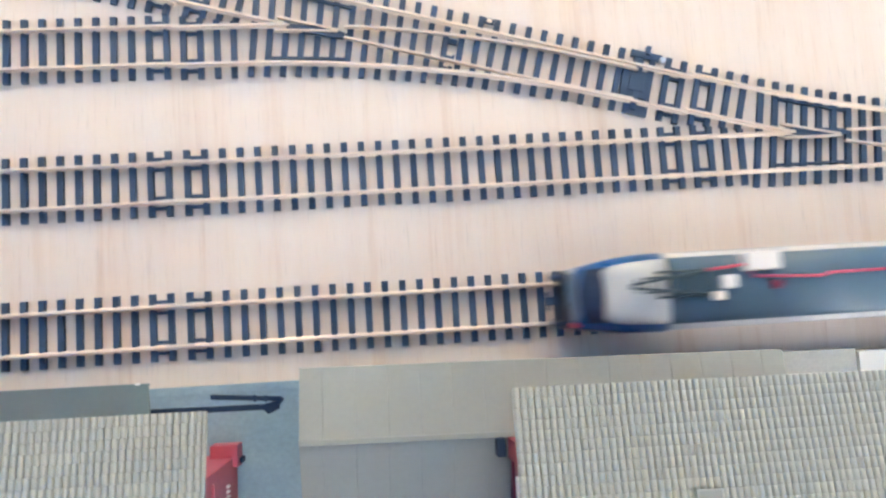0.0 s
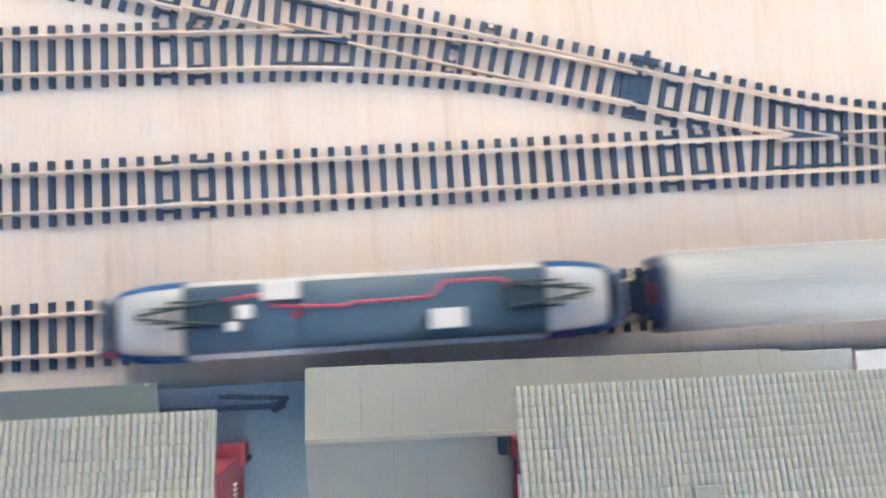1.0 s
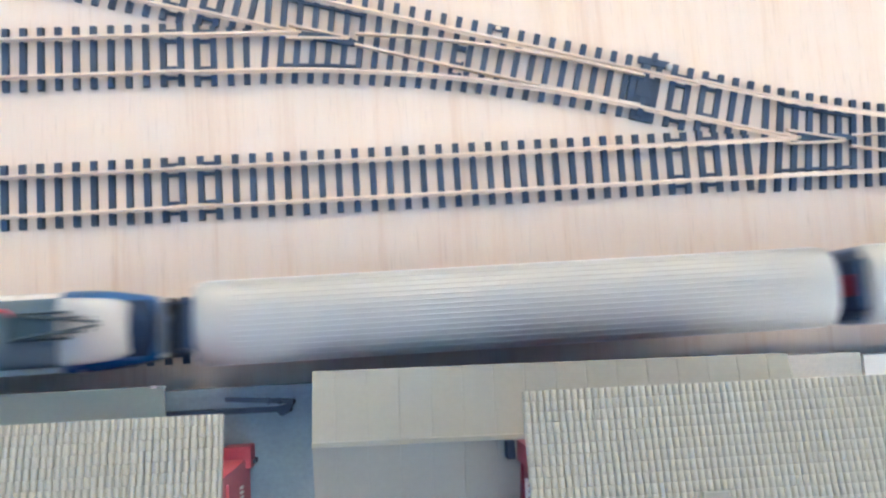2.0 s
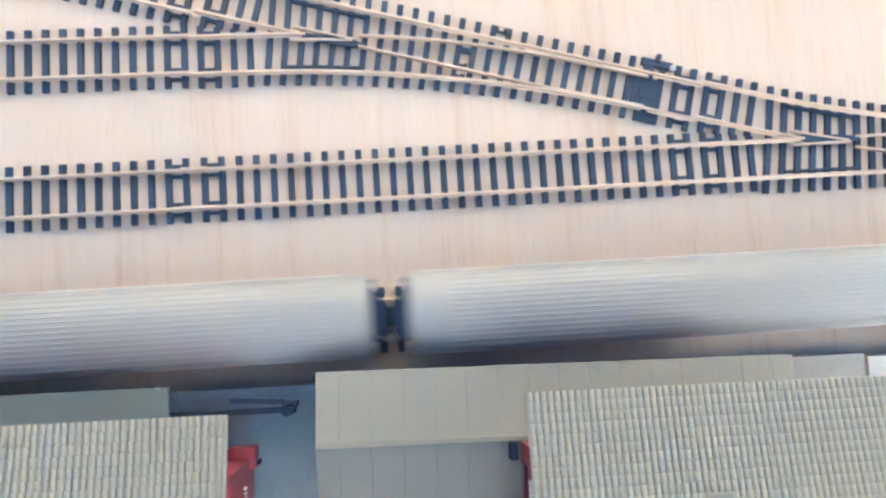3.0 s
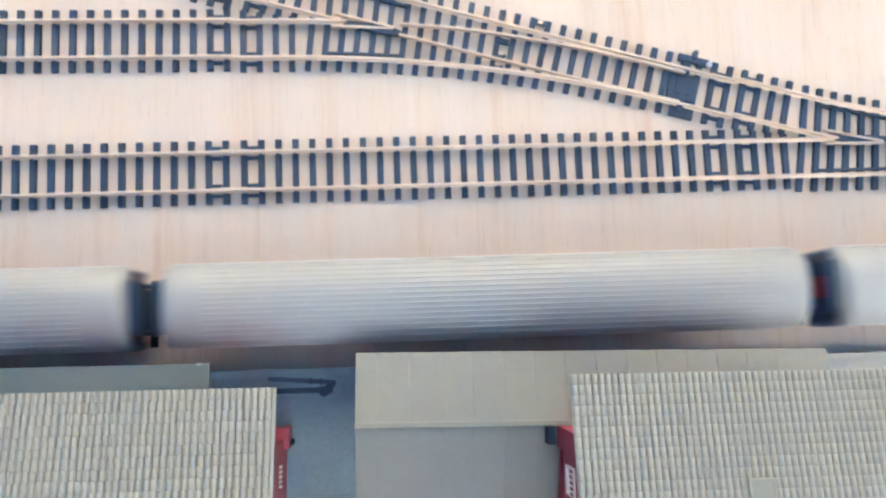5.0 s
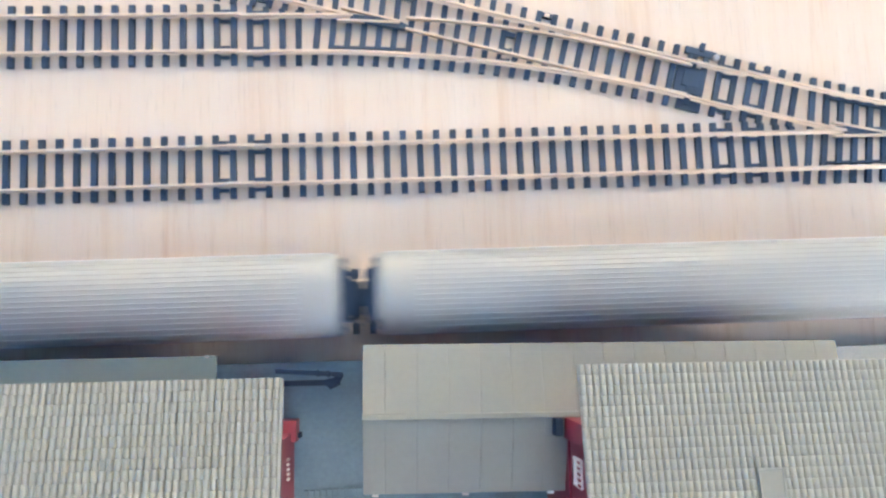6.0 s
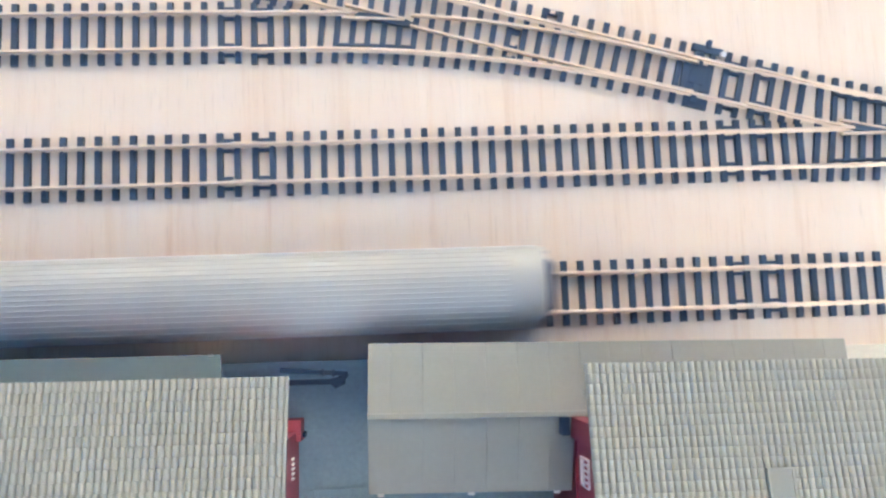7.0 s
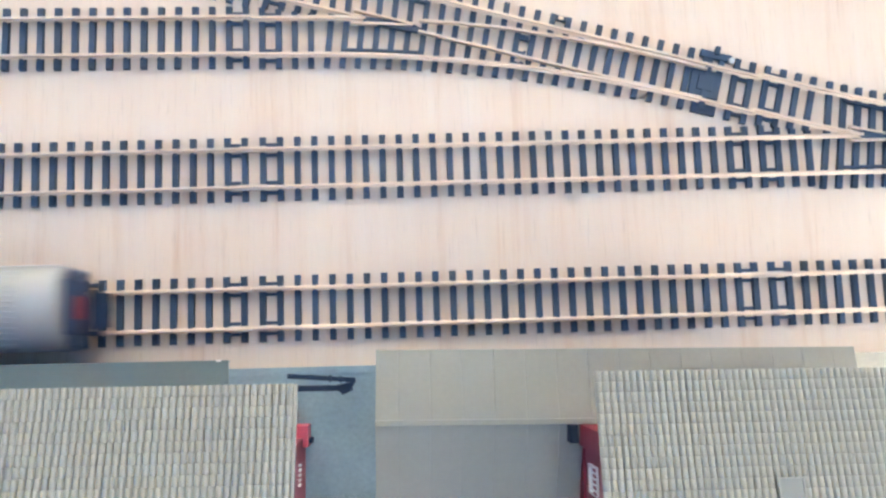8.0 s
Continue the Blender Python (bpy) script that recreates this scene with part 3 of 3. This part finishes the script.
    for xe, s in ends:
        a, b = sorted((xe, xe + s * 2.2))
        if s > 0:
            part("porch", solid((xe - 9, -29.8, PLAT_Z, b, -20.9, 19), bevel=0.4), wall_material, root, "low red porch")
            part("drain_cap", solid((b, -28.6, PLAT_Z, b + 1.2, -26.6, 15), bevel=0.2), M_DARKPL, root)
        else:
            part("corner_pier", solid((a, -28.3, PLAT_Z, b + 6, -20.6, wall_z - 4), bevel=0.25), wall_material, root)
        a, b = sorted((xe, xe + s * 0.8))
        part("string_course", solid((a, -2 * run + 20, 58, b, -29.6, 60), bevel=0.15), wall_material, root)
        if s > 0:
            for i in range(5):
                part("baluster", solid((a - 0.2, -35.6 - i * 1.9, 29, b + 0.15, -34.8 - i * 1.9, 33), bevel=0.1), M_WHITEPL, root, "small white baluster")
            continue
        wz0, wz1, hw = 68, 80, 5.1
        zm = (wz0 + wz1) / 2
        for y in (-39, -59, -79):
            win = part("window", solid((a - 0.2, y - hw, wz0, b + 0.1, y - hw + 1, wz1), (a - 0.2, y + hw - 1, wz0, b + 0.1, y + hw, wz1), (a - 0.2, y - hw + 1, wz0, b + 0.1, y + hw - 1, wz0 + 1.4), (a - 0.2, y - hw + 1, wz1 - 1.4, b + 0.1, y + hw - 1, wz1)), M_WHITEPL, root, "white window frame")
            part("pane", solid((a + 0.45, y - hw + 1, wz0 + 1.4, b + 0.3, y + hw - 1, wz1 - 1.4)), M_WHITEPL, win)
        if s < 0:
            for y in (-39, -59):
                for i in range(5):
                    part("lattice_bar", solid((a - 0.35, y - 4.4 + i * 2.0, wz1 - 4, a - 0.05, y - 3.5 + i * 2.0, wz1)), M_SHADERED, root)
    return root


LEFT_COLS = 55
tiled_building("red model station building with a grey-green tiled roof", mm(30.9, -92.1, 0, -1.1) @ mm(-LEFT_COLS * TILE_W, 0), LEFT_COLS, 24, 110, 8.2, near=(0,), wall_material=M_RED)
RIGHT_COLS = 56
tiled_building("large red model station building, walls coloured darker for shade, with a tiled roof and skylight", mm(124.6, -92.0, 0, -1.4), RIGHT_COLS, 24, 109.3, -7.0, skylight=(RIGHT_COLS - 28, 10), near=(RIGHT_COLS - 30,), wall_material=M_SHADERED)
downpipe = part("downpipe", solid((-1.5, -1.5, 0, 1.6, 5.0, 60), bevel=0.4), M_DARKPL, None, at=mm(125.6, -117.4, PLAT_Z))
tagged(downpipe, "dark plastic chimney duct standing against the red wall", "pipe")

# dark bracket on the platform between the canopies
br = thing("platform_signal", "dark plastic bracket signal with two long arms on the platform", "signal")
bm = rod(bmesh.new(), (41.5, -96.4, PLAT_Z), (41.5, -96.4, 44), 1.1)
part("post", bm, M_DARKPL, br)
arm = solid((20, -0.9, 44.6, 46, 0.9, 46.4), (36, -1.3, 46, 37, 1.3, 47.2), (40, -1.3, 46, 41, 1.3, 47.2), bevel=0.2)
for v in arm.verts:
    v.co.y += -91.6 - 0.092 * (v.co.x - 20)
part("arm", arm, M_DARKPL, br)
arm = solid((-9, -1.1, 38, 44.5, 1.1, 40), bevel=0.2)
for v in arm.verts:
    v.co.y += -96.0 - 0.022 * (v.co.x + 9)
part("arm", arm, M_DARKPL, br)
bm = bmesh.new()
pts = [(37.5, -96.0), (46.0, -94.5), (43.5, -98.5), (41, -99.5)]
lo = [bm.verts.new((x, y, 39.0)) for x, y in pts]
hi = [bm.verts.new((x, y, 45.0)) for x, y in pts]
bm.faces.new(lo); bm.faces.new(hi)
for i in range(4):
    bm.faces.new((lo[i], lo[(i + 1) % 4], hi[(i + 1) % 4], hi[i]))
bmesh.ops.recalc_face_normals(bm, faces=bm.faces[:])
part("bracket_plate", bm, M_DARKPL, br)

# ---- the train ----
COACH_LEN, COACH_PITCH = 260.0, 274.0
# how far the bodies lean north over their bogies
COACH_ASIDE, LOCO_ASIDE = 1.0, 0.9


def profile(half, base, spring, top, n=9):
    """Cross-section of a vehicle: sides, then a rounded roof. Points (y, z), from the base of one side round to the other."""
    pts = [(-half, base), (-half, spring)]
    for i in range(1, 2 * n):
        a = math.pi * i / (2 * n)
        pts.append((-half * math.copysign(abs(math.cos(a)) ** 0.92, math.cos(a)), spring + (top - spring) * math.sin(a) ** 0.95))
    return pts + [(half, spring), (half, base)]


def roof_z(y, half, spring, top):
    c = min(1.0, abs(y) / half) ** (1 / 0.92)
    return spring + (top - spring) * math.sqrt(max(0.0, 1 - c * c)) ** 0.95


def bogie(root, x, aside):
    b = part("bogie", solid((x - 16, -11, 6.5, x + 16, -8.2, 11.5), (x - 16, 8.2, 6.5, x + 16, 11, 11.5), (x - 3, -8.2, 8, x + 3, 8.2, 11.5), bevel=0.4), M_BLACK, root, at=mm(0, -aside))
    for dx in (-11.5, 11.5):
        bm = bmesh.new()
        for s in (-1, 1):
            bmesh.ops.create_cone(bm, cap_ends=True, segments=24, radius1=5.2, radius2=5.2, depth=2.6, matrix=Matrix.Translation((x + dx, s * 8.3 * 0.96, 10.2)) @ pose(0, 0, 0, 90, 0, 0))
        rod(bm, (x + dx, -8, 10.2), (x + dx, 8, 10.2), 1.0)
        part("wheelset", bm, M_WHEEL, b)


def coupling(root, x, s, wide=True):
    if wide:
        part("drawgear", solid((min(x, x + s * 6.3), -7.4, 7.0, max(x, x + s * 6.3), 7.4, 9.4), (min(x, x + s * 3.4), -8.6, 9.2, max(x, x + s * 3.4), 8.6, 14), bevel=0.3), M_END, root)
    part("coupling", solid((min(x, x + s * 7.5), -1.8, 8.5, max(x, x + s * 7.5), 1.8, 10.5), (min(x + s * 5, x + s * 7.0), -4, 8.3, max(x + s * 5, x + s * 7.0), 4, 10.7), bevel=0.3), M_END, root)
    for y in (-10, 10):
        bm = rod(bmesh.new(), (x, y, 16), (x + s * 4.2, y, 16), 1.0)
        rod(bm, (x + s * 4.2, y, 16), (x + s * 5.0, y, 16), 2.4, 14)
        part("buffer", bm, M_END, root)


def coach(last=False):
    root = thing("railway_coach", "navy model coach with a silver grey ribbed roof", "railway coach", "coaches of the train")
    half, spring, top = 16.8, 37.0, 49.5
    side = []
    for x, k in ((0.0, 0.88), (1.4, 0.96), (4, 1.0), (COACH_LEN - 4, 1.0), (COACH_LEN - 1.4, 0.96), (COACH_LEN, 0.88)):
        base = 19 if k < 0.9 else 13
        side.append([(x, -half * k, base), (x, -half * k, spring), (x, half * k, spring), (x, half * k, base)])
    body = part("body", loft(side), M_SIDE, root)
    rings = []
    for x, k, drop in ((0.2, 0.90, 3.4), (0.8, 0.945, 1.9), (2.2, 0.98, 0.7), (5, 0.995, 0.15), (9, 1.0, 0), (COACH_LEN - 9, 1.0, 0), (COACH_LEN - 5, 0.995, 0.15), (COACH_LEN - 2.2, 0.98, 0.7), (COACH_LEN - 0.8, 0.945, 1.9), (COACH_LEN - 0.2, 0.90, 3.4)):
        rings.append([(x, y, z) for y, z in profile(half * k, spring - 0.2, spring + 0.1, top - drop)])
    roof = part("roof", loft(rings), M_COACH, root, "silver grey ribbed roof", smooth=True)
    n = 15
    for i in range(n):
        y = -14.2 + 28.4 * i / (n - 1)
        z0 = roof_z(y, half, spring, top)
        z1 = roof_z(y + 0.01, half, spring, top)
        tilt = math.atan2(z1 - z0, 0.01)
        sec = []
        for s, u in ((-0.44, -0.2), (-0.30, 0.10), (0.0, 0.16), (0.30, 0.10), (0.44, -0.2)):
            sec.append((s * math.cos(tilt) - u * math.sin(tilt), z0 + s * math.sin(tilt) + u * math.cos(tilt)))
        part("roof_rib", sweep([(16.0, y), (COACH_LEN - 16.0, y)], sec), M_COACH, roof)
    for s in (-1, 1):
        part("gutter", solid((4, s * (half - 0.2) - 0.35, spring - 0.7, COACH_LEN - 4, s * (half - 0.2) + 0.45, spring + 0.1), bevel=0.12), M_GUTTER, roof)
        part("blue_band", solid((5, s * half - 0.12, 16, COACH_LEN - 5, s * half + 0.12, 24)), M_BLUEBAND, body)
        for i in range(11):
            x = 22 + i * 20.6
            part("window", solid((x, s * half - 0.15, 27.5, x + 14.5, s * half + 0.15, 35), bevel=0.1), M_WINDOW, body)
    for x, s in ((0, -1), (COACH_LEN, 1)):
        a, b = sorted((x, x + s * 2.0))
        g = part("gangway", solid((a, -11.0, 20, b, 11.0, 41.5), bevel=0.8), M_END, root, "navy rubber gangway end")
        a, b = sorted((x + s * 1.9, x + s * 2.4))
        if s < 0 or last:
            part("end_door", solid((a, -4.6, 25, b, 4.6, 39), bevel=0.3), M_REDDOOR, g, "dull red end door")
        a, b = sorted((x + s * 0.6, x + s * 3.4))
        part("gangway_hood", solid((a, -9.5, 39.6, b, 9.5, 42), bevel=0.7), M_END, g)
        a, b = sorted((x + s * 0.1, x + s * 1.2))
        for y in (-1, 1):
            part("corner_post", solid((a, y * 14.0 - 0.6, 19.5, b, y * 14.0 + 0.6, 36.8), bevel=0.2), M_SIDE, root)
        coupling(root, x, s)
    part("underframe", solid((4, -12, 10.5, COACH_LEN - 4, 12, 13.2), (95, -11, 7.5, 165, 11, 10.6), bevel=0.4), M_BLACK, root)
    for x in (38, COACH_LEN - 38):
        bogie(root, x, COACH_ASIDE)
    return root


LOCO_LEN = 191.0


def locomotive():
    root = thing("locomotive", "blue and pale grey electric model locomotive with folded pantographs", "locomotive")
    half_section = [(15.4, 12), (15.4, 40.8), (14.9, 41.8), (12.6, 43.8), (11.6, 44.2)]
    section = [(-y, z) for y, z in half_section] + half_section[::-1]
    rings = [[(x, y, z) for y, z in section] for x in (24.2, 166.4)]
    part("body", loft(rings), M_LOCOGREY, root, "light grey body side", smooth=False)
    # slate roof deck, slightly raised, with its side edges
    rings = [[(x, y, z) for y, z in profile(13.4, 41.0, 42.6, 47.4)] for x in (24.0, 166.6)]
    part("roof", loft(rings), M_LOCOROOF, root, "glossy slate blue roof", smooth=True)
    for s in (-1, 1):
        part("roof_rail", solid((26, s * 15.2 - 0.4, 38.5, 165, s * 15.2 + 0.4, 41.4), bevel=0.15), M_LOCOGREY, root)
    # cabs
    for flip in (0, 1):
        def fx(x):
            return LOCO_LEN - x if flip else x
        stations = ((-11.0, 10.6, 27), (-8.5, 12.6, 31), (-4, 13.6, 37), (0.0, 14.2, 43), (6, 15.2, 44.4), (14, 15.9, 45.2), (24.3, 16.2, 45.6))
        rings = [[(fx(x), y, z) for y, z in profile(w, 11.5, 0.80 * t, t, 6)] for x, w, t in stations]
        cab = part("cab", loft(rings), M_LOCOBLUE, root, "deep blue cab", smooth=True)
        rings = []
        for x, w, t in ((-1.0, 9.4, 44.0), (1.2, 11.0, 46.0), (6, 11.9, 47.0), (14, 12.6, 47.6), (24.1, 13.0, 47.8)):
            rings.append([(fx(x), y, z) for y, z in profile(w, t - 5.0, t - 2.6, t, 6)])
        part("cab_roof", loft(rings), M_LOCOWHITE, cab, "pale grey cab roof", smooth=True)
        rings = []
        for i in range(9):
            y = -11.0 + 22.0 * i / 8
            bow = 3.0 * (y / 11.0) ** 2
            rings.append([(fx(-8.8 + bow), y, 32.4), (fx(-1.0 + bow), y, 43.8), (fx(0.8 + bow), y, 42.0), (fx(-6.8 + bow), y, 30.6)])
        bm = loft(rings)
        part("windscreen", bm, M_SCREEN, cab)
        x0, x1 = sorted((fx(-13.0), fx(-9.5)))
        part("nose_apron", solid((x0, -12.5, 9, x1, 12.5, 19), bevel=0.8), M_BLACK, root)
        x0, x1 = sorted((fx(-11.8), fx(-8.3)))
        part("nose_panel", solid((x0, -10.2, 24, x1, 10.2, 31.6), bevel=1.6), M_NOSE, cab)
        for y in (-11.2, 11.2):
            x0, x1 = sorted((fx(-11.5), fx(-6.0)))
            part("tail_lamp", solid((x0, y - 1.0, 24.0, x1, y + 1.0, 27.6), bevel=0.4), M_LAMP if y < 0 and not flip else M_LOCOGREY, cab)
        coupling(root, fx(-12), 1 if flip else -1, wide=flip)
    # roof equipment
    deck = 47.3
    part("equipment_box", solid((55.0, 6.0, deck - 3.2, 69.0, 13.2, deck + 4.2), bevel=0.5), M_BOX, root, "white roof box")
    part("equipment_box", solid((119.3, -9.0, deck - 3.2, 133.0, -1.2, deck + 4.2), bevel=0.5), M_BOX, root, "white roof box")
    part("insulator_box", solid((41.0, -5.0, deck - 0.5, 46.0, -1.4, deck + 3.0), bevel=0.6), M_BOX, root, "small cream insulator block")
    part("insulator_box", solid((45.2, -0.6, deck - 0.5, 51.0, 4.8, deck + 3.4), bevel=0.8), M_BOX, root, "small cream insulator block")
    part("insulator", rod(rod(bmesh.new(), (67.7, 0, deck - 0.5), (67.7, 0, deck + 3), 1.9, 14), (67.7, 0, deck + 3), (67.7, 0, deck + 4), 1.2, 14), M_REDDOOR, root, "dull red insulator")
    path = [(39.6, 7.2), (54.7, 8.6), (56.2, 7.6), (58.8, 3.8), (72, 3.0), (87.0, 2.3), (89.5, 3.4), (104, 3.5), (119.0, 3.6), (121.5, 5.2), (124.9, 9.0), (128.3, 9.5), (140, 9.4), (147.5, 9.2), (149.5, 8.2), (151, 5.8)]
    sec = [(0.62 * math.cos(a), deck + 1.6 + 0.62 * math.sin(a)) for a in [math.pi * i / 4 for i in range(8)]]
    part("roof_cable", sweep(path, sec), M_CABLE, root, "red roof cable", smooth=True)
    for x, y in ((48, 7.9), (80, 2.7), (106, 3.5), (136, 9.4)):
        part("cable_stand", rod(bmesh.new(), (x, y, deck - 1.8), (x, y, deck + 1.1), 0.5), M_PANTO, root)
    for flip in (0, 1):
        def fx(x):
            return LOCO_LEN - x if flip else x
        p = part("pantograph", bmesh_frame(fx, deck), M_PANTO, root, "folded dark metal pantograph")
        bm = bmesh.new()
        for y in (-4.4, 4.4):
            rod(bm, (fx(7.5), 2.3 + y * 0.12, deck + 4.2), (fx(38), 2.3 + y, deck + 2.8), 0.55)
            rod(bm, (fx(33), 2.3 + y * 0.7, deck + 2.9), (fx(13), 2.3 + y * 0.62, deck + 4.8), 0.42)
        part("pantograph_arm", bm, M_PANTO, p)
        bm = bmesh.new()
        rod(bm, (fx(9.5), -0.6, deck + 4.7), (fx(9.5), 5.2, deck + 4.7), 0.5)
        rod(bm, (fx(13.5), -1.2, deck + 4.9), (fx(13.5), 5.8, deck + 4.9), 0.5)
        part("collector_shoe", bm, M_PANTO, p)
    part("underframe", solid((-6, -12, 8.5, LOCO_LEN + 6, 12, 12.2), bevel=0.4), M_BLACK, root)
    for x in (38, LOCO_LEN - 38):
        bogie(root, x, LOCO_ASIDE)
    return root


def bmesh_frame(fx, deck):
    """The pantograph's base frame on its feet."""
    bm = bmesh.new()
    for y in (-2.6, 7.4):
        rod(bm, (fx(20), y, deck + 1.6), (fx(40), y, deck + 1.6), 0.5)
    for x in (20, 30, 40):
        rod(bm, (fx(x), -2.6, deck + 1.6), (fx(x), 7.4, deck + 1.6), 0.5)
        for y in (-2.6, 7.4):
            rod(bm, (fx(x), y, deck - 1.4), (fx(x), y, deck + 1.6), 0.7)
    bmesh.ops.create_cube(bm, size=1, matrix=Matrix.Translation((fx(33), 2.4, deck + 1.3)) @ Matrix.Diagonal((15, 8, 2.2, 1)))
    return bm


LOCO = locomotive()
COACH = coach()
COACHES = [COACH] + [copy_thing(COACH, mm(0, 0)) for _ in range(2)] + [coach(last=True)]


# the leading coach's front end, along the track, in millimetres
TRAIN = [(0.0, 392.3), (1.0, 200.6), (3.0, -183.6), (4.0, -376.0), (5.0, -568.4), (6.5, -859.0), (8.0, -1148.5)]


def motions():
    for ob, ahead, aside in [(LOCO, -216.8, LOCO_ASIDE)] + [(c, i * COACH_PITCH, COACH_ASIDE) for i, c in enumerate(COACHES)]:
        walk(ob, [(t, on_line(x + ahead, 0, TRAIN_Y + aside, TRAIN_SLOPE)) for t, x in TRAIN])


motions()
